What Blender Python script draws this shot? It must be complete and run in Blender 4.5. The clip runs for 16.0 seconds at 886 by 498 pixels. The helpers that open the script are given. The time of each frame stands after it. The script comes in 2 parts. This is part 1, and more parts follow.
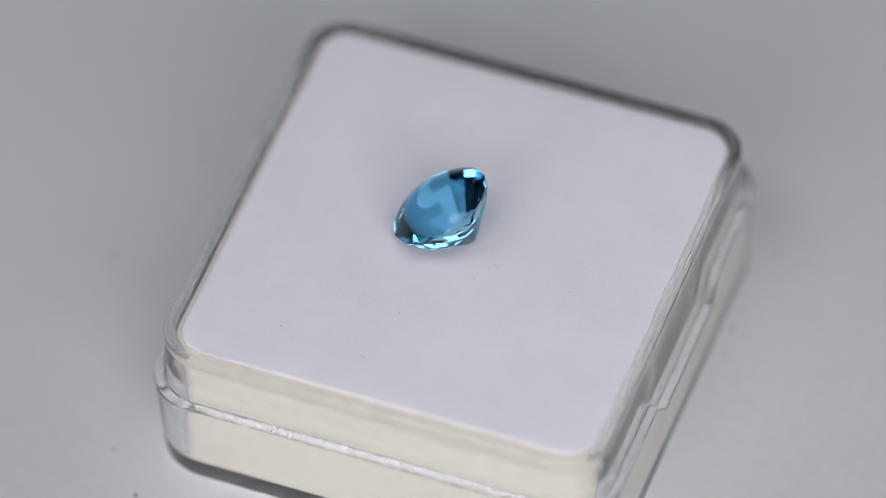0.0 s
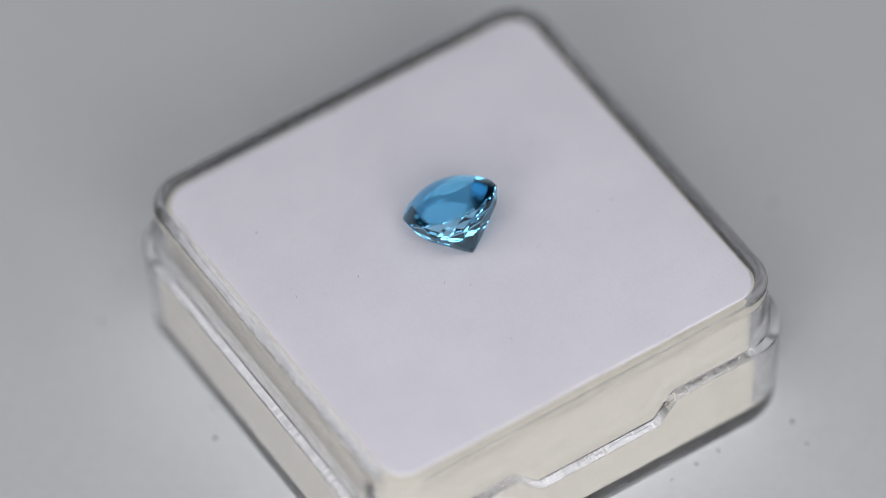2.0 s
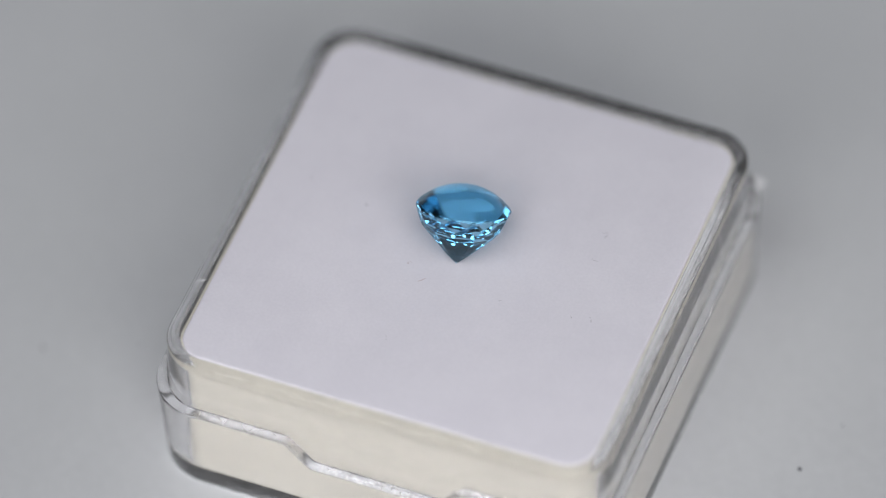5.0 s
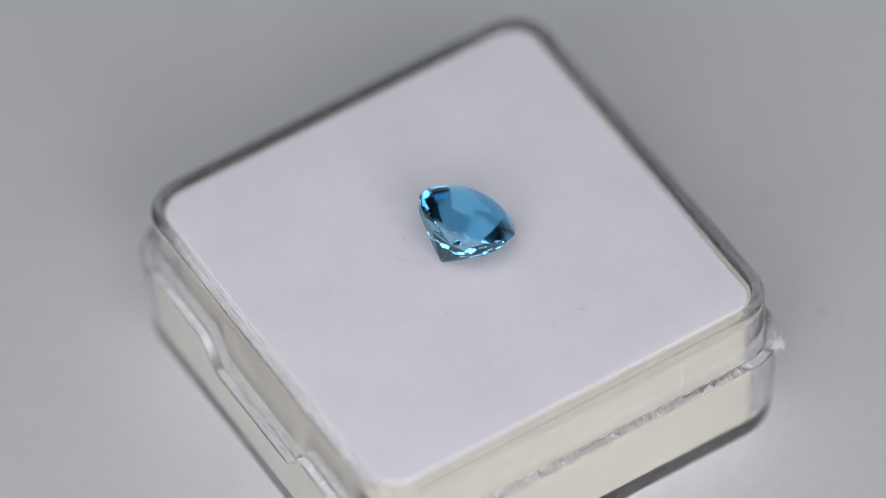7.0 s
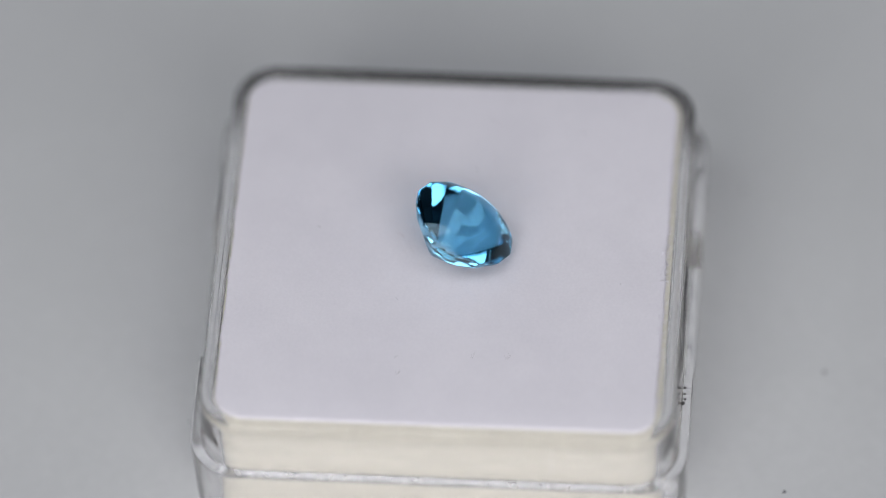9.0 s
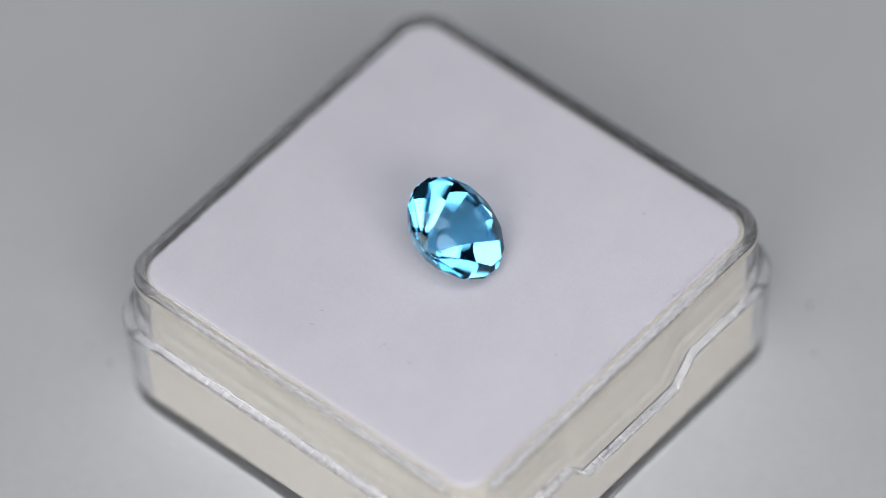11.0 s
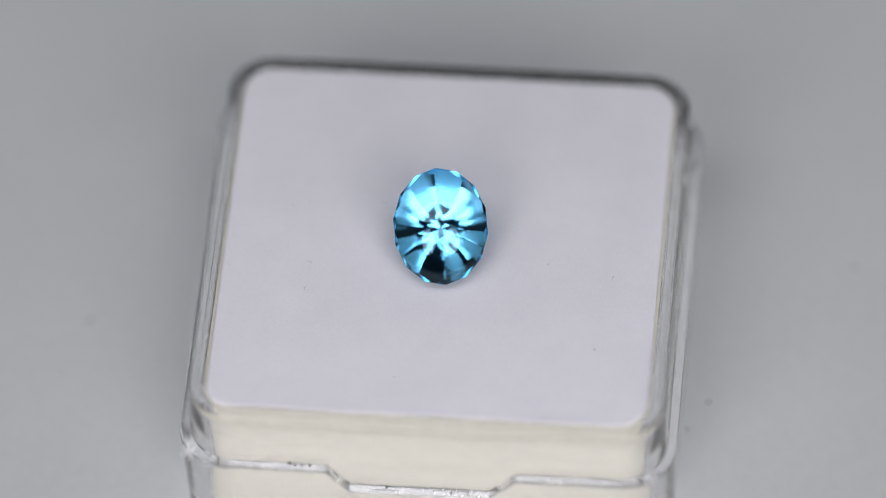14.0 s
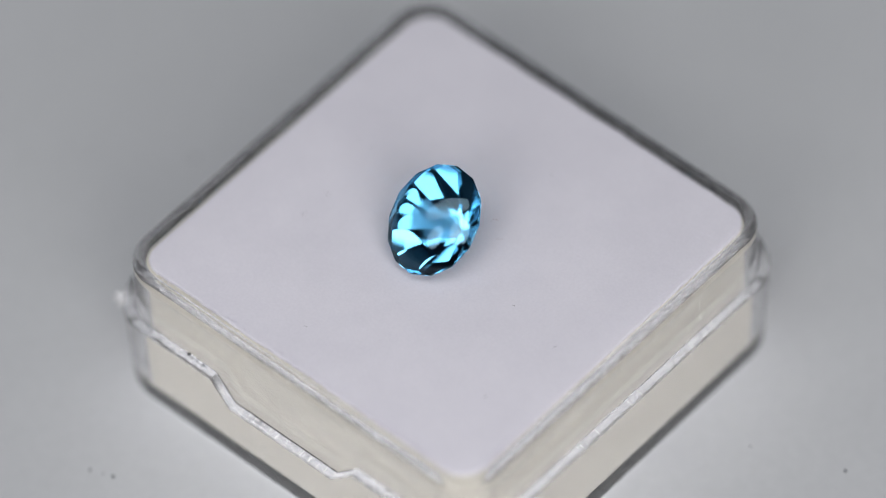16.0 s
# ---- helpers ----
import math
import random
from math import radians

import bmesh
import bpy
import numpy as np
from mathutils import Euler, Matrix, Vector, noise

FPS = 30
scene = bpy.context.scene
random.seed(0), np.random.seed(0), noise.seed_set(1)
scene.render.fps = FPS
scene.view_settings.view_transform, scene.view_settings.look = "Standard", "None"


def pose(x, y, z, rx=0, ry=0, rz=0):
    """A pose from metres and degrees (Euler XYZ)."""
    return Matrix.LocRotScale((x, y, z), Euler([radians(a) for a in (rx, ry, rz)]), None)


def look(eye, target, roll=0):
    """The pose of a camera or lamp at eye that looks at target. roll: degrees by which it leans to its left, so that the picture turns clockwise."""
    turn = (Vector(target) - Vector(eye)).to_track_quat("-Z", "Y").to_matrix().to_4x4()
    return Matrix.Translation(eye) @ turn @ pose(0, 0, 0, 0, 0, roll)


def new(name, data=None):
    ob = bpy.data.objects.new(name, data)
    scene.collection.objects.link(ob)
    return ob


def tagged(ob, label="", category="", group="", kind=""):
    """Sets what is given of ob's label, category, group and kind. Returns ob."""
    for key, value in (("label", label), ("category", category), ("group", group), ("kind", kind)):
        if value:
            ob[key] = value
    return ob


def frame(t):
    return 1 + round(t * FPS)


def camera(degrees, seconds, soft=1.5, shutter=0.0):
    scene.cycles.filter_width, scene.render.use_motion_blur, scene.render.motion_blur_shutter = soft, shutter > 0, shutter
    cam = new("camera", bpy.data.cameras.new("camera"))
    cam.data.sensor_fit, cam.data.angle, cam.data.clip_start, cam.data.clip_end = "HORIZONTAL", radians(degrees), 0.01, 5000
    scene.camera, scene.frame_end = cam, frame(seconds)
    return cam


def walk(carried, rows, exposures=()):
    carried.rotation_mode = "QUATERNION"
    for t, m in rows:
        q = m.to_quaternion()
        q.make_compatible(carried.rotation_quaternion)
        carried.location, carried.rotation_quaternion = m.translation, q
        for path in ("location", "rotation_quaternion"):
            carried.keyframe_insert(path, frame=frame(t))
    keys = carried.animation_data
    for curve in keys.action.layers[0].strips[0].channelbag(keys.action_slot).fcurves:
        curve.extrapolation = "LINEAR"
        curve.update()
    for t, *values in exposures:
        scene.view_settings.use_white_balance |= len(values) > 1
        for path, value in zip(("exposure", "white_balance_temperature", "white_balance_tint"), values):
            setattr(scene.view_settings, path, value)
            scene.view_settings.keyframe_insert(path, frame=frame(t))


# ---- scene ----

MM = 0.001
SECONDS = 16.0
SPIN = 18.17                      # degrees a second, clockwise from above

# ---- camera: a long macro lens on a tripod ----
cam = camera(6.608, SECONDS, soft=0.8)
EYE = (0.0, -0.39231, 0.49456)
AIM = (-0.000707, -0.000231, 0.01400)
cam.data.dof.use_dof = True
cam.data.dof.focus_distance = 0.6170
cam.data.dof.aperture_fstop = 8.0
walk(cam, [(0.0, look(EYE, AIM, -2.419)), (SECONDS, look(EYE, AIM, -2.419))])

# ---- light ----
scene.view_settings.exposure = 0.0
world = bpy.data.worlds.new("room_light")
scene.world = world
world.use_nodes = True
world.node_tree.nodes["Background"].inputs[0].default_value = (0.80, 0.88, 1.0, 1)
world.node_tree.nodes["Background"].inputs[1].default_value = 0.25


def area_lamp(name, place, aim, size, watts, colour, shape="DISK", size_y=None):
    data = bpy.data.lights.new(name, "AREA")
    data.shape, data.size, data.energy, data.color = shape, size, watts, colour
    if size_y:
        data.size_y = size_y
    ob = new(name, data)
    ob.matrix_world = look(place, aim)
    return ob


area_lamp("ceiling_panel_light", (-0.25, -0.53, 1.685), (-0.25, -0.5299, 0.0), 2.60, 16.8, (0.935, 0.965, 1.0), "ELLIPSE", 0.86)
area_lamp("front_lamp_light", (-0.175, -0.337, 0.262), (0, 0, 0.014), 0.20, 0.58, (1.0, 0.975, 0.965), "ELLIPSE", 0.27)
area_lamp("front_lamp_light", (0.140, -0.348, 0.268), (0, 0, 0.014), 0.25, 0.77, (1.0, 0.975, 0.965), "ELLIPSE", 0.28)


# ---- materials ----
def material(name):
    m = bpy.data.materials.new(name)
    m.use_nodes = True
    nt = m.node_tree
    return m, nt, nt.nodes["Principled BSDF"]


def noise_node(nt, scale, detail=4.0, rough=0.6):
    tc = nt.nodes.new("ShaderNodeTexCoord")
    n = nt.nodes.new("ShaderNodeTexNoise")
    n.inputs["Scale"].default_value = scale
    n.inputs["Detail"].default_value = detail
    n.inputs["Roughness"].default_value = rough
    nt.links.new(tc.outputs["Object"], n.inputs["Vector"])
    return n


def ramp(nt, src, stops):
    r = nt.nodes.new("ShaderNodeValToRGB")
    e = r.color_ramp.elements
    while len(e) < len(stops):
        e.new(0.5)
    for el, (pos, col) in zip(e, stops):
        el.position, el.color = pos, (*col, 1)
    nt.links.new(src, r.inputs[0])
    return r


def bump(nt, bsdf, sources, distance):
    """sources: (socket, weight) added up as height."""
    total = None
    for sock, weight in sources:
        mul = nt.nodes.new("ShaderNodeMath")
        mul.operation = "MULTIPLY"
        nt.links.new(sock, mul.inputs[0])
        mul.inputs[1].default_value = weight
        if total is None:
            total = mul.outputs[0]
        else:
            add = nt.nodes.new("ShaderNodeMath")
            nt.links.new(total, add.inputs[0])
            nt.links.new(mul.outputs[0], add.inputs[1])
            total = add.outputs[0]
    b = nt.nodes.new("ShaderNodeBump")
    b.inputs["Distance"].default_value = distance
    nt.links.new(total, b.inputs["Height"])
    nt.links.new(b.outputs[0], bsdf.inputs["Normal"])


def grainy(name, dark, light, coarse, fine, rough, dist, sheen=0.0):
    m, nt, b = material(name)
    a, c = noise_node(nt, coarse), noise_node(nt, fine, 2.0)
    mix = nt.nodes.new("ShaderNodeMath")
    mix.operation = "MULTIPLY_ADD"
    nt.links.new(c.outputs[0], mix.inputs[0])
    mix.inputs[1].default_value = 0.4
    sc = nt.nodes.new("ShaderNodeMath")
    sc.operation = "MULTIPLY"
    nt.links.new(a.outputs[0], sc.inputs[0])
    sc.inputs[1].default_value = 0.6
    nt.links.new(sc.outputs[0], mix.inputs[2])
    r = ramp(nt, mix.outputs[0], [(0.3, dark), (0.7, light)])
    nt.links.new(r.outputs[0], b.inputs["Base Color"])
    b.inputs["Roughness"].default_value = rough
    b.inputs["Sheen Weight"].default_value = sheen
    bump(nt, b, [(a.outputs[0], 0.5), (c.outputs[0], 1.0)], dist)
    return m


def clear(name, colour, ior, rough=0.0):
    m = bpy.data.materials.new(name)
    m.use_nodes = True
    nt = m.node_tree
    nt.nodes.clear()
    out = nt.nodes.new("ShaderNodeOutputMaterial")
    g = nt.nodes.new("ShaderNodeBsdfGlass")
    g.inputs["Color"].default_value = (*colour, 1)
    g.inputs["IOR"].default_value = ior
    g.inputs["Roughness"].default_value = rough
    nt.links.new(g.outputs[0], out.inputs[0])
    return m, nt, g


FELT = grainy("white_felt", (0.68, 0.662, 0.732), (0.752, 0.732, 0.80), 180, 4200, 1.0, 0.00001, 0.10)
FOAM = grainy("cream_foam", (0.50, 0.48, 0.425), (0.60, 0.58, 0.51), 900, 4200, 0.95, 0.00005)
PLATE = grainy("matt_white_plate", (0.495, 0.505, 0.525), (0.553, 0.562, 0.583), 40, 900, 0.55, 0.00001)
DESK = grainy("grey_desk", (0.14, 0.14, 0.15), (0.19, 0.19, 0.20), 8, 300, 0.6, 0.00004)
WALLPAINT = grainy("unseen_dark_paint", (0.06, 0.065, 0.075), (0.09, 0.095, 0.105), 2, 90, 0.9, 0.0004)
ACRYLIC, _nt, _g = clear("clear_acrylic", (0.985, 0.982, 0.985), 1.49, 0.03)
_n = noise_node(_nt, 420, 3.0)
_b = _nt.nodes.new("ShaderNodeBump")
_b.inputs["Distance"].default_value = 0.0000015
_nt.links.new(_n.outputs[0], _b.inputs["Height"])
_nt.links.new(_b.outputs[0], _g.inputs["Normal"])
# scuffed plastic: a little haze over the clear body, also lifting its dark refractions
_haze = _nt.nodes.new("ShaderNodeBsdfTranslucent")
_haze.inputs["Color"].default_value = (0.80, 0.80, 0.82, 1)
_scuff_lift = _nt.nodes.new("ShaderNodeBsdfDiffuse")
_scuff_lift.inputs["Color"].default_value = (0.80, 0.80, 0.82, 1)
_both, _all = _nt.nodes.new("ShaderNodeMixShader"), _nt.nodes.new("ShaderNodeMixShader")
_nt.links.new(_haze.outputs[0], _both.inputs[1])
_nt.links.new(_scuff_lift.outputs[0], _both.inputs[2])
_w = noise_node(_nt, 900, 5.0)
_wr = ramp(_nt, _w.outputs[0], [(0.35, (0.04, 0.04, 0.04)), (0.75, (0.10, 0.10, 0.10))])
_nt.links.new(_wr.outputs[0], _all.inputs[0])
_nt.links.new(_g.outputs[0], _all.inputs[1])
_nt.links.new(_both.outputs[0], _all.inputs[2])
_nt.links.new(_all.outputs[0], _nt.nodes["Material Output"].inputs[0])
TOPAZ, _nt, _g = clear("swiss_blue_topaz", (0.63, 0.88, 1.0), 1.62)
DARK = grainy("dark_dust", (0.03, 0.03, 0.035), (0.07, 0.07, 0.07), 3000, 9000, 0.9, 0.00001)
WHITE = grainy("white_fibre", (0.80, 0.80, 0.82), (0.86, 0.86, 0.88), 3000, 9000, 0.9, 0.00001)


# ---- helpers ----
def part(name, bm, mat, parent=None, label="", smooth=None):
    me = bpy.data.meshes.new(name)
    bm.to_mesh(me)
    bm.free()
    me.materials.append(mat)
    if smooth is not None:
        for poly in me.polygons:
            poly.use_smooth = True
        me.set_sharp_from_angle(angle=radians(smooth))
    ob = new(name, me)
    if parent:
        ob.parent = parent
    if label:
        tagged(ob, label)
    return ob


def rounded_square(w, r, n=10, stops=()):
    """Points round a square of half width w with corner radius r, in mm; stops: x places on the two sides along x."""
    pts = []
    for k, (sx, sy) in enumerate([(1, 1), (-1, 1), (-1, -1), (1, -1)]):
        for i in range(n + 1):
            a = radians(90 * k + 90 * i / n)
            pts.append((sx * (w - r) + r * math.cos(a), sy * (w - r) + r * math.sin(a)))
        if k == 0:
            pts += [(x, w) for x in sorted(stops, reverse=True)]
        if k == 2:
            pts += [(x, -w) for x in sorted(stops)]
    return pts


def loft(rings, cap_first=True, cap_last=True):
    bm = bmesh.new()
    vs = [[bm.verts.new(p) for p in ring] for ring in rings]
    n = len(vs[0])
    for a, b in zip(vs, vs[1:]):
        for i in range(n):
            bm.faces.new((a[i], a[(i + 1) % n], b[(i + 1) % n], b[i]))
    if cap_first:
        bm.faces.new(list(reversed(vs[0])))
    if cap_last:
        bm.faces.new(vs[-1])
    bmesh.ops.recalc_face_normals(bm, faces=bm.faces)
    return bm


# the box's own frame on the turntable
BOX = pose(0, 0, 0, 0, 0, 67.61) @ pose(0.71 * MM, -0.01 * MM, 0.05 * MM)
moving = []                        # (object, its pose on the turntable)


def rides(ob, m):
    moving.append((ob, m))
    ob.matrix_world = m
    return ob


# ---- the setting ----
def slab(name, x0, x1, y0, y1, z0, z1, mat):
    bm = bmesh.new()
    bmesh.ops.create_cube(bm, size=1.0)
    for v in bm.verts:
        v.co = ((x0 + x1) / 2 + v.co.x * (x1 - x0), (y0 + y1) / 2 + v.co.y * (y1 - y0), (z0 + z1) / 2 + v.co.z * (z1 - z0))
    return tagged(part(name, bm, mat), kind="structure")


# room and desk added out of view; dark walls deepen the stone's contrast
DESK_Z = -0.030
slab("floor", -1.6, 1.6, -1.6, 1.6, -0.80, -0.76, DESK)
slab("ceiling", -1.6, 1.6, -1.6, 1.6, 1.70, 1.74, WALLPAINT)
slab("wall_north", -1.6, 1.6, 1.6, 1.7, -0.80, 1.74, WALLPAINT)
slab("wall_south", -1.6, 1.6, -1.7, -1.6, -0.80, 1.74, WALLPAINT)
slab("wall_east", 1.6, 1.7, -1.7, 1.7, -0.80, 1.74, WALLPAINT)
slab("wall_west", -1.7, -1.6, -1.7, 1.7, -0.80, 1.74, WALLPAINT)
slab("desk", -0.8, 0.8, -0.5, 0.7, -0.76, DESK_Z, DESK)

# ---- turntable ----
turntable = tagged(new("turntable"), "matt white round motorised turntable plate carrying the box", "turntable")


def disc(radius, z0, z1, bevel, n=128):
    rings = []
    for r, z in ((radius - bevel, z0), (radius, z0 + bevel), (radius, z1 - bevel), (radius - bevel, z1)):
        rings.append([(r * math.cos(2 * math.pi * i / n), r * math.sin(2 * math.pi * i / n), z) for i in range(n)])
    return loft(rings)


part("plate", disc(0.125, -0.008, 0.0, 0.001), PLATE, turntable, smooth=30)
part("base", disc(0.100, DESK_Z, -0.0085, 0.002), PLATE, turntable, smooth=30)
rides(turntable, Matrix())

# ---- gem box: lower half of a clear acrylic case ----
W_TOP, Z_TOP, R_TOP = 18.97, 14.35, 3.64
W_LIP, Z_LIP, R_LIP = 20.0, 9.15, 4.43
W_BASE, R_BASE = 19.7, 4.57
WALL = 1.10
NOTCH_X = (-7.4, -5.2, 5.9, 7.8)
NOTCH_Z = 6.8


def lip_height(x, y):
    if abs(y) < W_TOP:
        return Z_LIP
    a, b, c, d = NOTCH_X
    if b <= x <= c:
        return NOTCH_Z
    if a < x < b:
        return Z_LIP + (NOTCH_Z - Z_LIP) * (x - a) / (b - a)
    if c < x < d:
        return NOTCH_Z + (Z_LIP - NOTCH_Z) * (x - c) / (d - c)
    return Z_LIP


def gem_box():
    stops = sorted(NOTCH_X + (-6.3, 6.85, -4.9, -7.7, 5.6, 8.1, 0.0, -12, 12))
    prof = [(W_BASE - 0.40, R_BASE - 0.40, 0.0, 0), (W_BASE - 0.12, R_BASE - 0.12, 0.10, 0), (W_BASE, R_BASE, 0.34, 0), (W_BASE + 0.01, R_BASE, 0.62, 0),
            (W_LIP - 0.01, R_LIP, -0.34, 1), (W_LIP, R_LIP, -0.22, 1), (W_LIP - 0.06, R_LIP - 0.06, -0.06, 1), (W_LIP - 0.22, R_LIP - 0.22, 0.0, 1),
            (W_TOP + 0.30, R_TOP + 0.30, 0.0, 1), (W_TOP + 0.22, R_TOP + 0.22, 0.08, 1), (W_TOP + 0.21, R_TOP + 0.21, 0.18, 1),
            (W_TOP, R_TOP, Z_TOP - 0.75, 0), (W_TOP, R_TOP, Z_TOP - 0.28, 0)]
    for k in range(1, 12):                                        # full round over the rim
        a = math.pi * k / 12
        inward = WALL / 2 * (1 - math.cos(a))
        prof.append((W_TOP - inward, R_TOP - inward, Z_TOP - 0.28 * (1 - math.sin(a)), 0))
    prof += [
            (W_TOP - WALL, R_TOP - WALL, Z_TOP - 0.28, 0), (W_TOP - WALL, R_TOP - WALL, Z_TOP - 0.75, 0),
            (W_TOP - WALL - 0.1, R_TOP - WALL, 1.5, 0), (W_TOP - WALL - 0.1, R_TOP - WALL, 1.4, 0), (W_TOP - WALL - 0.5, R_TOP - WALL - 0.3, 1.0, 0)]
    rings = []
    for w, r, z, at_lip in prof:
        ring = []
        for x, y in rounded_square(w, r, 10, stops):
            # the lip keeps its notch on the two sides along x
            zz = z + (lip_height(x, math.copysign(W_LIP, y) if abs(y) > w - 0.01 else 0) if at_lip else 0)
            ring.append((x * MM, y * MM, zz * MM))
        rings.append(ring)
    return loft(rings)


box = tagged(new("gem_box"), "open clear acrylic gem box bottom with stepped lip, finger notches", "gem box")
shell = part("shell", gem_box(), ACRYLIC, box, smooth=32)
shell.visible_shadow = False       # clear panes
rides(box, BOX)

# ---- foam pad with its felt face ----
FELT_Z = 14.10
pad = tagged(new("foam_pad"), "cream foam pad with soft white felt face inside the box", "foam pad")


def pad_bm(w, r, z0, z1, edge, seed, wob, step=1.5, fray=0.0):
    jag = random.Random(int(seed))
    shift = [jag.gauss(0, fray) for i in range(600)]
    rings = []
    for k in range(7):
        if k == 0:
            ins, z = 0.0, z0
        else:
            a = radians(90 * (k - 1) / 5)
            ins, z = edge * (1 - math.cos(a)), z1 - edge * (1 - math.sin(a))
        ring = []
        span = int(15 / step)
        for i, (x, y) in enumerate(rounded_square(w - ins, max(r - ins, 0.2), 8, [i * step for i in range(-span, span + 1)])):
            q = shift[i] + wob * noise.noise(Vector((x * 0.35 + seed, y * 0.35, z * 0.1)))
            ring.append(((x * (1 + q / 18)) * MM, (y * (1 + q / 18)) * MM, z * MM))
        rings.append(ring)
    return loft(rings)


# added foam band meets the walls so the rim shows cream; the felt sits a little off its middle
part("foam_block", pad_bm(17.64, 2.40, 1.03, 13.0, 0.2, 3.0, 0.04), FOAM, pad, "cream open-cell foam block", smooth=40)
part("foam_rim_tint", pad_bm(17.885, 2.56, 12.75, 13.86, 0.12, 5.0, 0.01), FOAM, pad, "cream foam band added so that the rim looks cream", smooth=40)
face = pad_bm(17.62, 2.2, 13.80, FELT_Z, 0.16, 9.0, 0.12, 0.3, 0.025)
bmesh.ops.translate(face, verts=face.verts, vec=(0, -0.16 * MM, 0))
part("felt_face", face, FELT, pad, "soft white brushed felt", smooth=40)
rides(pad, BOX)

# ---- the stone: oval buff-top cut ----
HALF_W, HALF_L = 3.80, 4.68
DEPTH, DOME, GIRDLE = 4.80, 1.66, 0.12
SIDES, TWIST = 14, 0.14


def stone():
    """In mm: x across, y along, z along its axis, culet at -DEPTH."""
    n, rings = 128, []
    top = [(s, DOME * (1 - s ** 2.3)) for s in [0.03] + [0.045 * i for i in range(2, 26)]]
    rings.append([(1.125 * math.cos(2 * math.pi * i / n), 1.125 * math.sin(2 * math.pi * i / n), -DEPTH - 1) for i in range(n)])
    for s, z in reversed(top):
        rings.append([(s * math.cos(2 * math.pi * i / n), s * math.sin(2 * math.pi * i / n), z) for i in range(n)])
    bm = loft(rings)

    def cut(point, normal):
        got = bmesh.ops.bisect_plane(bm, geom=bm.verts[:] + bm.edges[:] + bm.faces[:], dist=1e-6, plane_co=point, plane_no=normal, clear_outer=True)
        edges = [e for e in got["geom_cut"] if isinstance(e, bmesh.types.BMEdge)]
        if len(edges) > 2:
            bmesh.ops.contextual_create(bm, geom=edges)

    def row(phase, r, z, slope):
        """Planes through radius r at height z that rise outwards by slope (mm over the unit radius); height and slope by direction."""
        for i in range(SIDES):
            a = 2 * math.pi * (i + phase + TWIST) / SIDES
            c, s = math.cos(a), math.sin(a)
            zz, rise = z(c, s), slope(c, s)
            length = math.hypot(rise, 1)
            up = 1 if rise < 0 else -1
            cut((r * c, r * s, zz), (abs(rise) / length * c, abs(rise) / length * s, up / length))

    def angle(degrees):
        """The slope of a facet at the same angle to the girdle all round the oval."""
        return lambda c, s: math.tan(radians(degrees)) / math.hypot(c / HALF_W, s / HALF_L)

    def on_main(r, degrees):
        return lambda c, s: -DEPTH + r * angle(degrees)(c, s)

    def at_break(main, upper, back, rise):
        """Height over the axis of a facet that bevels the break between mains and upper row."""
        def height(c, s):
            a, u, m = angle(main)(c, s), angle(upper)(c, s), angle(rise)(c, s)
            r = (DEPTH - GIRDLE - 0.985 * u) / (a - u) - back
            return -DEPTH + a * r - m * r
        return height

    for i in range(SIDES):
        a = 2 * math.pi * (i + TWIST) / SIDES
        cut((0.985 * math.cos(a), 0.985 * math.sin(a), 0), (math.cos(a), math.sin(a), 0))
    row(0.0, 0.985, lambda c, s: 0.0, lambda c, s: -7.5)              # narrow crown facets cut into the dome
    row(0.0, 0.985, lambda c, s: -GIRDLE, angle(69.5))   # pavilion: steep upper row, kites at the break, two rows of mains
    row(0.5, 0.0, at_break(44.6, 69.5, 0.03, 56.0), angle(56.0))
    row(0.0, 0.20, on_main(0.20, 40.2), angle(44.6))
    row(0.5, 0.0, lambda c, s: -DEPTH, angle(40.2))
    for v in bm.verts:
        v.co = (v.co.x * HALF_W * MM, v.co.y * HALF_L * MM, v.co.z * MM)
    bmesh.ops.remove_doubles(bm, verts=bm.verts, dist=1e-7)
    bmesh.ops.recalc_face_normals(bm, faces=bm.faces)
    return bm


gem = part("gemstone", stone(), TOPAZ, smooth=4.5)
tagged(gem, "faceted oval swiss-blue topaz tilted on its pavilion on felt", "gemstone")
TILT, LEAN_TO = 36.3, 164.4
CULET = BOX @ Vector((0.31 * MM, -1.60 * MM, (FELT_Z - 0.05) * MM))
rides(gem, Matrix.Translation(CULET) @ pose(0, 0, 0, 0, 0, LEAN_TO + 90) @ pose(0, 0, 0, TILT, 0, 0) @ pose(0, 0, DEPTH * MM))


# ---- fibres and dust ----
def strand(bm, points, width):
    """A thin three-sided tapering thread through the points, in metres."""
    rings = []
    for i, p in enumerate(points):
        q = points[min(i + 1, len(points) - 1)] - points[max(i - 1, 0)]
        side = q.cross(Vector((0.3, 0.2, 0.9))).normalized()
        other = q.cross(side).normalized()
        w = width * (1 - 0.6 * i / (len(points) - 1))
        rings.append([bm.verts.new(p + w * (math.cos(a) * side + math.sin(a) * other)) for a in (0, 2.094, 4.189)])
    for a, b in zip(rings, rings[1:]):
        for i in range(3):
            bm.faces.new((a[i], a[(i + 1) % 3], b[(i + 1) % 3], b[i]))
    bm.faces.new(rings[0])
    bm.faces.new(list(reversed(rings[-1])))


rng = random.Random(11)


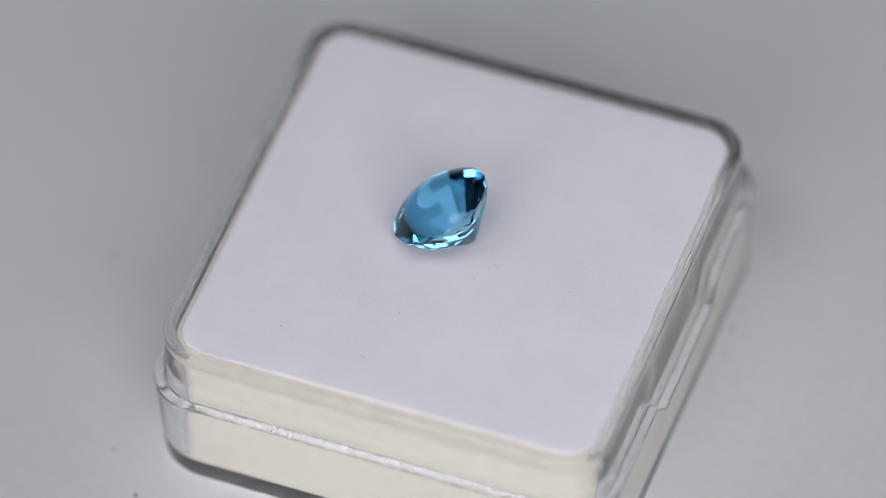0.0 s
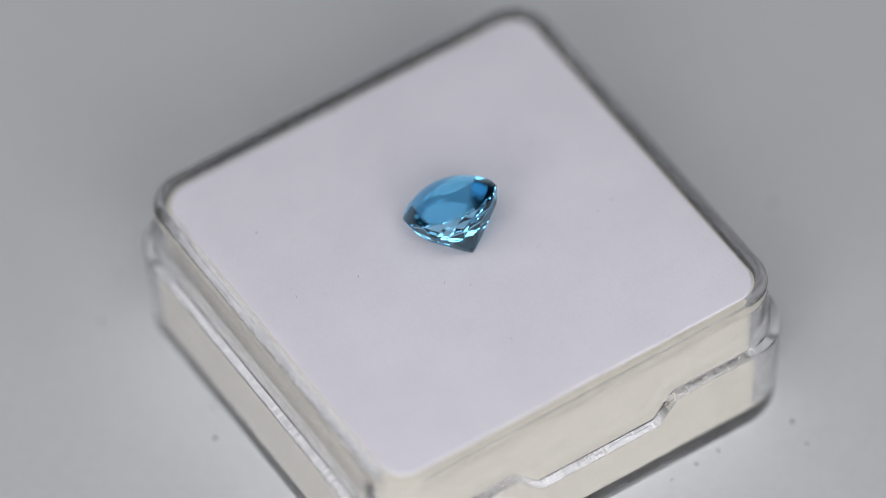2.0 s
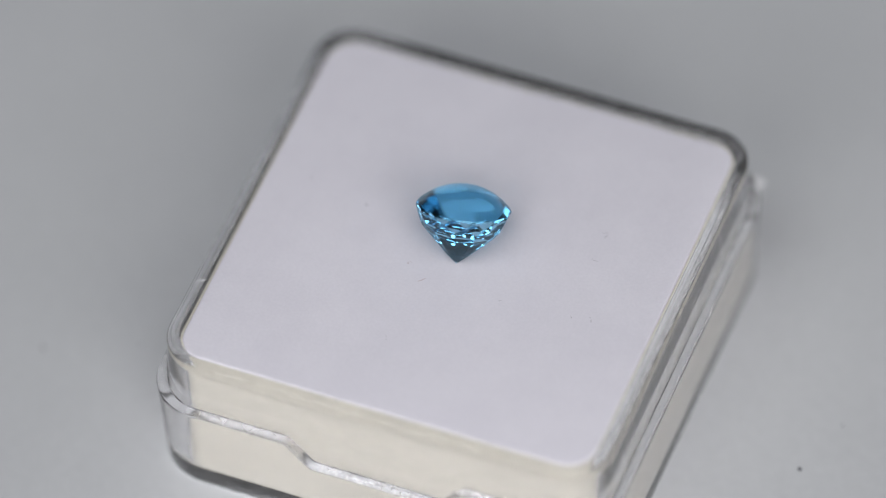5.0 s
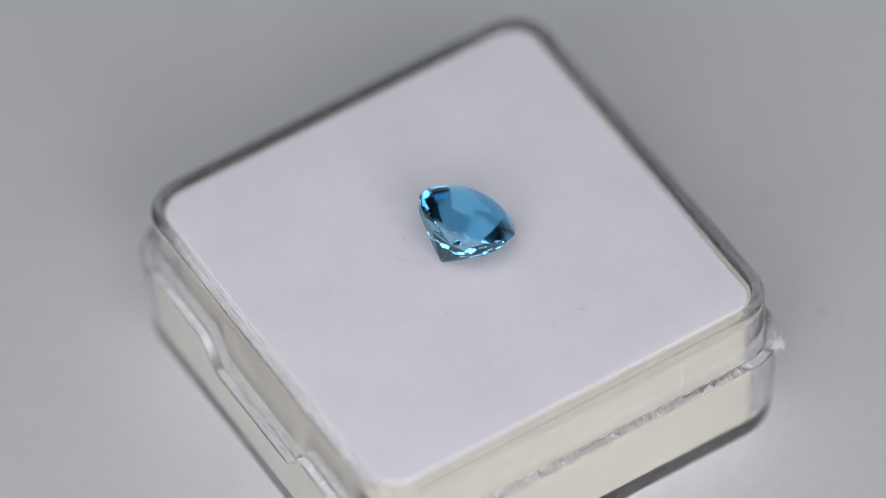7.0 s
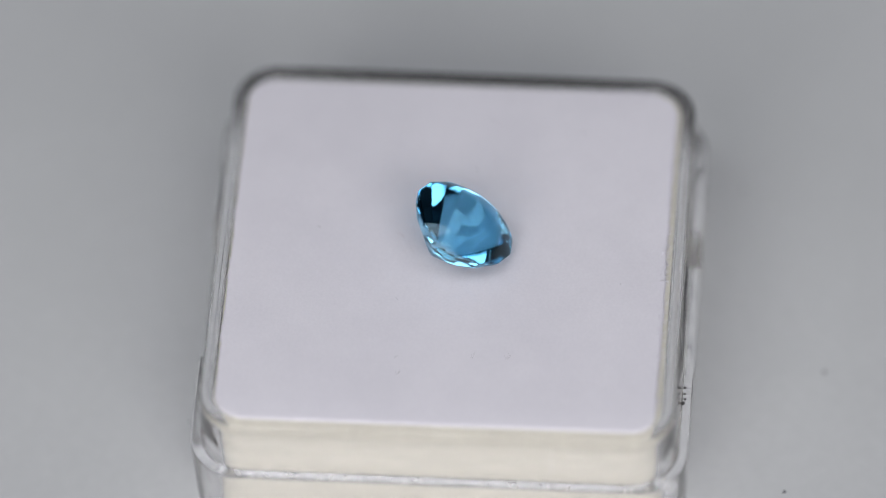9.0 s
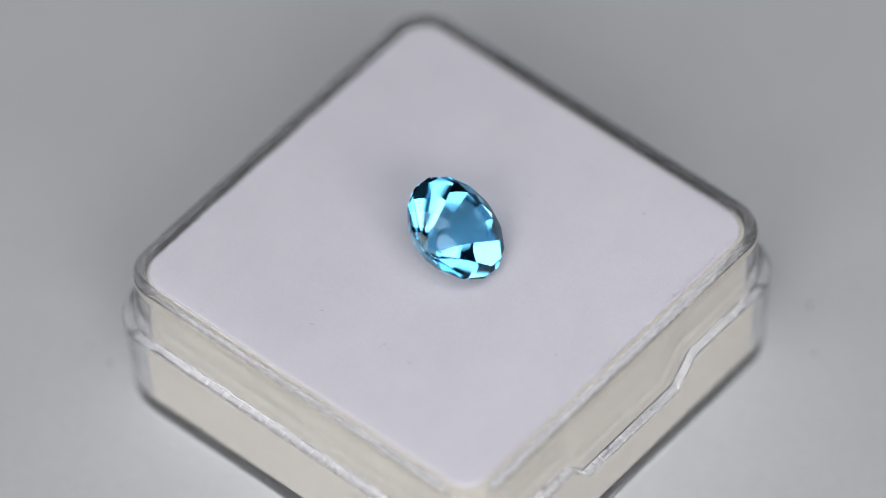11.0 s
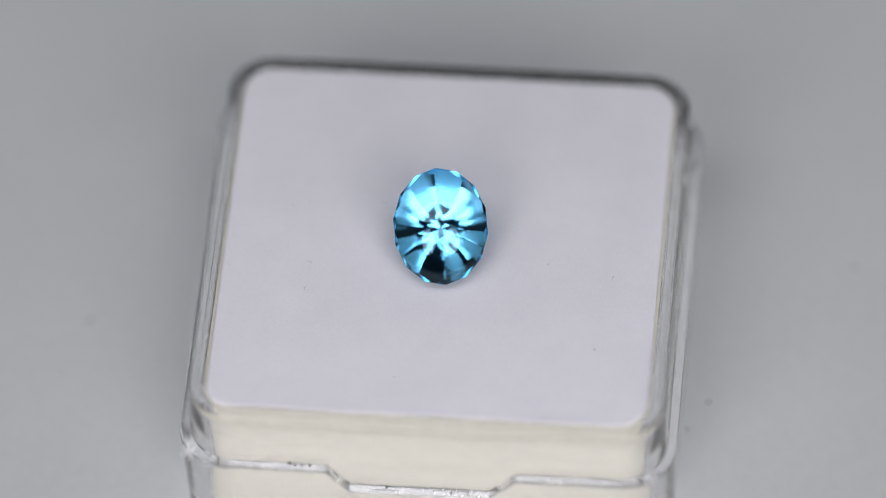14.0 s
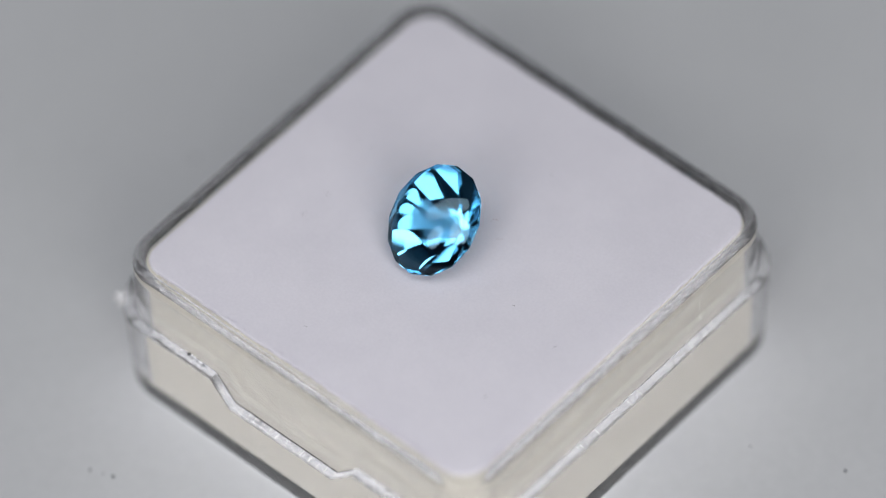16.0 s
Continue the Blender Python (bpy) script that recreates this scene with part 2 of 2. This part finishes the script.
def felt_nap():
    verts, faces = [], []

    def blade(p, d, length, width):
        side = d.cross(Vector((rng.uniform(-1, 1), rng.uniform(-1, 1), 0.4))).normalized() * width
        bend = Vector((rng.uniform(-1, 1), rng.uniform(-1, 1), rng.uniform(-1, 1))) * length * 0.35
        k = len(verts)
        mid, tip = p + d * length * 0.55 + bend * 0.4, p + d * length + bend
        verts.extend([(p - side) * MM, (p + side) * MM, (mid + side * 0.7) * MM, (mid - side * 0.7) * MM, tip * MM])
        faces.extend([(k, k + 1, k + 2, k + 3), (k + 3, k + 2, k + 4)])

    w = 17.50
    for i in range(12000):
        u, side = rng.uniform(-15.6, 15.6), rng.randrange(4)
        thick = 0.5 + 0.5 * noise.noise(Vector((u * 0.35, side * 7.3, 1.0)))
        x, y = ((w, u), (u, w - 0.12), (-w, u), (u, -w))[side]
        corner = max(0.0, 1 - math.hypot(x + 16, y - 15.5) / 12)          # the pad is frayed most along one side and at one corner
        if side == 1:
            corner = max(corner, 0.6)
        if rng.random() > 0.5 * thick + 0.08 + 0.8 * corner:
            continue
        out = Vector(((1, 0), (0, 1), (-1, 0), (0, -1))[side] + (0,))
        along = Vector((-out.y, out.x, 0))
        p = Vector((x, y, FELT_Z - rng.uniform(0.0, 0.45))) - out * rng.uniform(0.0, 0.5)
        d = (out * rng.uniform(0.3, 1.0) + along * rng.gauss(0.25, 0.5) + Vector((0, 0, rng.uniform(0.0, 0.5)))).normalized()
        if corner < 0.3:
            p -= out * 0.25                                               # elsewhere the wall keeps the nap in
        blade(p, d, rng.uniform(0.2, 0.32 + 0.25 * thick + 0.45 * corner), rng.uniform(0.014, 0.026))
    for i in range(26000):
        p = Vector((rng.uniform(-17.1, 17.1), rng.uniform(-17.1, 17.1), FELT_Z - 0.03))
        d = Vector((rng.gauss(0, 1), rng.gauss(0, 1), rng.uniform(0.15, 0.7))).normalized()
        blade(p, d, rng.uniform(0.12, 0.30), rng.uniform(0.010, 0.018))
    me = bpy.data.meshes.new("felt_nap")
    me.from_pydata([tuple(v) for v in verts], [], faces)
    me.materials.append(FELT)
    ob = new("felt_nap", me)
    ob.parent = pad
    return tagged(ob, "fine white felt fibres", kind="stuff")


felt_nap()


def loose_fibre(x, y, z, length, turn, curl, mat, label, thick=0.014):
    bm = bmesh.new()
    a = radians(turn)
    pts, p = [], Vector((-length / 2 * math.cos(a), -length / 2 * math.sin(a), 0.03))
    for i in range(9):
        pts.append(p * MM)
        p = p + Vector((math.cos(a), math.sin(a), 0)) * length / 8
        p.z = 0.03 + 0.05 * math.sin(i * 0.4)
        a += radians(curl) / 8
    strand(bm, pts, thick * MM)
    ob = tagged(part("fibre", bm, mat), label, "fibre", "loose fibres")
    return rides(ob, BOX @ pose(x * MM, y * MM, z * MM))


GREYFIBRE = grainy("grey_fibre", (0.10, 0.10, 0.12), (0.20, 0.20, 0.22), 3000, 9000, 0.8, 0.00001)
REDFIBRE = grainy("red_brown_fibre", (0.22, 0.08, 0.07), (0.32, 0.14, 0.12), 3000, 9000, 0.8, 0.00001)
for x, y, length, turn, curl, tone in (
        (-13.9, 2.6, 0.50, 60, 40, 0), (-1.6, -4.25, 0.70, 35, 30, 1), (-3.3, -2.9, 0.45, 50, -30, 1), (-2.1, -10.7, 0.50, 100, 60, 0),
        (11.0, 5.2, 0.95, 20, 250, 0), (10.65, 2.4, 0.60, -40, 60, 0), (5.1, -4.05, 0.30, 10, 60, 0),
        (-8.7, 1.5, 0.28, 0, 30, 0), (11.05, -3.6, 0.40, 110, 40, 0), (12.7, -3.3, 0.55, 80, 90, 0), (2.7, 13.85, 0.30, 0, 30, 0)):
    loose_fibre(x, y, FELT_Z, length, turn, curl, (GREYFIBRE, REDFIBRE)[tone],
                ("short curled grey fibre lying on white felt", "short reddish-brown fibre lying on white felt")[tone])
# thread stuck on the lower wall below the notched lip
loose_fibre(13.6, -19.98, 7.6, 1.0, 80, 300, GREYFIBRE, "dark hair curl stuck on the clear box wall", 0.016)


def speck(x, y, z, size, label, mat=DARK, m=BOX, category="dust speck"):
    bm = bmesh.new()
    bmesh.ops.create_icosphere(bm, subdivisions=2, radius=size / 2 * MM)
    for v in bm.verts:
        v.co *= 1 + 0.5 * noise.noise(v.co * 2600 / max(size, 0.1) + Vector((x, y, z)))
        v.co.z *= 0.6
    ob = tagged(part("dust_speck", bm, mat), label, category, "dust specks")
    return rides(ob, m @ pose(x * MM, y * MM, (z + 0.3 * size) * MM, 0, 0, 40 * x))


for x, y, size in ((-21.76, 3.7, 0.32), (-20.2, 6.6, 0.26), (-0.3, 30.3, 0.30), (12.2, 27.6, 0.30), (29.85, -1.5, 0.36), (-23.1, 19.4, 0.30),
                   (-19.3, 22.8, 0.24), (14.1, 28.3, 0.24), (-32.9, -11.2, 0.30), (13.0, 27.9, 0.16), (31.6, 4.0, 0.16), (-25.4, -8.2, 0.18),
                   (18.1, -21.4, 0.30), (11.4, -20.4, 0.26), (9.2, -20.6, 0.28), (6.6, -20.8, 0.20), (17.8, -23.9, 0.20)):
    speck(x, y, -0.05, size, "dark grey dust speck on the white turntable", GREYFIBRE)
for x, y, size in ((-13.05, 10.0, 0.11), (-8.7, 1.5, 0.08)):
    speck(x, y, FELT_Z, size, "tiny dark speck on the white felt")
for x, y, z, size in ((10.75, 19.3, Z_LIP, 0.36), (10.3, 19.45, Z_LIP, 0.24), (9.75, 19.4, Z_LIP, 0.20), (9.1, 19.4, Z_LIP, 0.24), (19.42, 11.24, Z_LIP, 0.18),
                      (19.7, 10.3, Z_LIP, 0.12), (-2.25, 19.6, NOTCH_Z, 0.18), (3.0, 19.4, NOTCH_Z, 0.22), (5.0, 19.5, NOTCH_Z, 0.10), (6.9, -19.3, Z_LIP - 0.9, 0.20),
                      (19.5, -6.2, Z_LIP, 0.10), (-19.4, 8.0, Z_LIP, 0.12), (-19.5, 5.5, Z_LIP, 0.10), (-19.45, 1.0, Z_LIP, 0.10), (-16.0, -18.6, Z_LIP, 0.12)):
    speck(x, y, z, size, "tiny black dirt speck on the clear box lip")


PITTED = grainy("pitted_plastic", (0.22, 0.21, 0.20), (0.70, 0.69, 0.66), 2500, 9000, 0.5, 0.00001)


def wall_pits():
    """Tiny trapped bubbles in the lower wall in front of the foam."""
    verts, faces = [], []
    for i in range(5000):
        u, side = rng.uniform(-17.2, 17.2), rng.randrange(4)
        if noise.noise(Vector((u * 0.22, side * 5.1, 2.0))) < rng.uniform(-0.5, 0.4):
            continue
        z = rng.triangular(1.3, 8.6, 2.6)
        size = rng.choice((0.03, 0.04, 0.04, 0.06, 0.08))
        out = 17.93 + rng.uniform(0.0, 0.10)
        centre = Vector(((out, u), (u, out), (-out, u), (u, -out))[side] + (z,))
        k = len(verts)
        for d in ((1, 0, 0), (-1, 0, 0), (0, 1, 0), (0, -1, 0), (0, 0, 1), (0, 0, -1)):
            verts.append(tuple((centre + Vector(d) * size * rng.uniform(0.7, 1.2)) * MM))
        faces += [(k + a, k + b, k + c) for a, b, c in ((0, 2, 4), (2, 1, 4), (1, 3, 4), (3, 0, 4), (2, 0, 5), (1, 2, 5), (3, 1, 5), (0, 3, 5))]
    me = bpy.data.meshes.new("wall_bubbles")
    me.from_pydata(verts, [], faces)
    me.materials.append(PITTED)
    ob = new("wall_bubbles", me)
    ob.parent = box
    return tagged(ob, "tiny pale bubbles behind the clear wall", kind="stuff")


wall_pits()


def scratch(name, points, width, mat, label):
    bm = bmesh.new()
    strand(bm, [Vector(p) * MM for p in points], width * MM)
    return part(name, bm, mat, box, label)


# scuffs along the floors of the two notches, and moulding marks on the rim corners
for y in (19.62, 19.35, -19.6, -19.4):
    for i in range(7):
        x = rng.uniform(-4.2, 4.2)
        scratch("scuff", [(x, y, NOTCH_Z + 0.012), (x + rng.uniform(0.3, 0.8), y + rng.uniform(-0.05, 0.05), NOTCH_Z + 0.016),
                          (x + rng.uniform(0.9, 1.7), y + rng.uniform(-0.1, 0.1), NOTCH_Z + 0.012)], rng.uniform(0.012, 0.03), GREYFIBRE, "dark scuff on the notch edge")
for x, y in ((19.04, 9.2), (-19.04, -9.4)):
    scratch("mould_mark", [(x, y, 10.2), (x + 0.01, y + 0.1, 11.5), (x, y, 13.2)], 0.03, WHITE, "pale moulding mark on the wall")


def lint_tuft():
    bm = bmesh.new()
    for i in range(70):
        p = Vector((rng.gauss(0, 0.10), rng.gauss(0, 0.10), rng.gauss(0, 0.12)))
        d = Vector((rng.gauss(0.5, 0.7), rng.gauss(0.3, 0.7), rng.gauss(-0.05, 0.6))).normalized()
        pts = []
        for k in range(5):
            pts.append(p * MM)
            d = (d + Vector((rng.gauss(0, 0.35), rng.gauss(0, 0.35), rng.gauss(0, 0.35)))).normalized()
            p = p + d * rng.uniform(0.12, 0.28)
        strand(bm, pts, rng.uniform(0.020, 0.045) * MM)
    return bm


tuft = tagged(part("lint_tuft", lint_tuft(), WHITE), "small white lint tuft caught on the box corner", "lint")
rides(tuft, BOX @ pose(18.85 * MM, 18.55 * MM, Z_LIP * MM))


def motions():
    step = 0.25
    for ob, m in moving:
        walk(ob, [(i * step, pose(0, 0, 0, 0, 0, -SPIN * i * step) @ m) for i in range(int(SECONDS / step) + 1)])


motions()
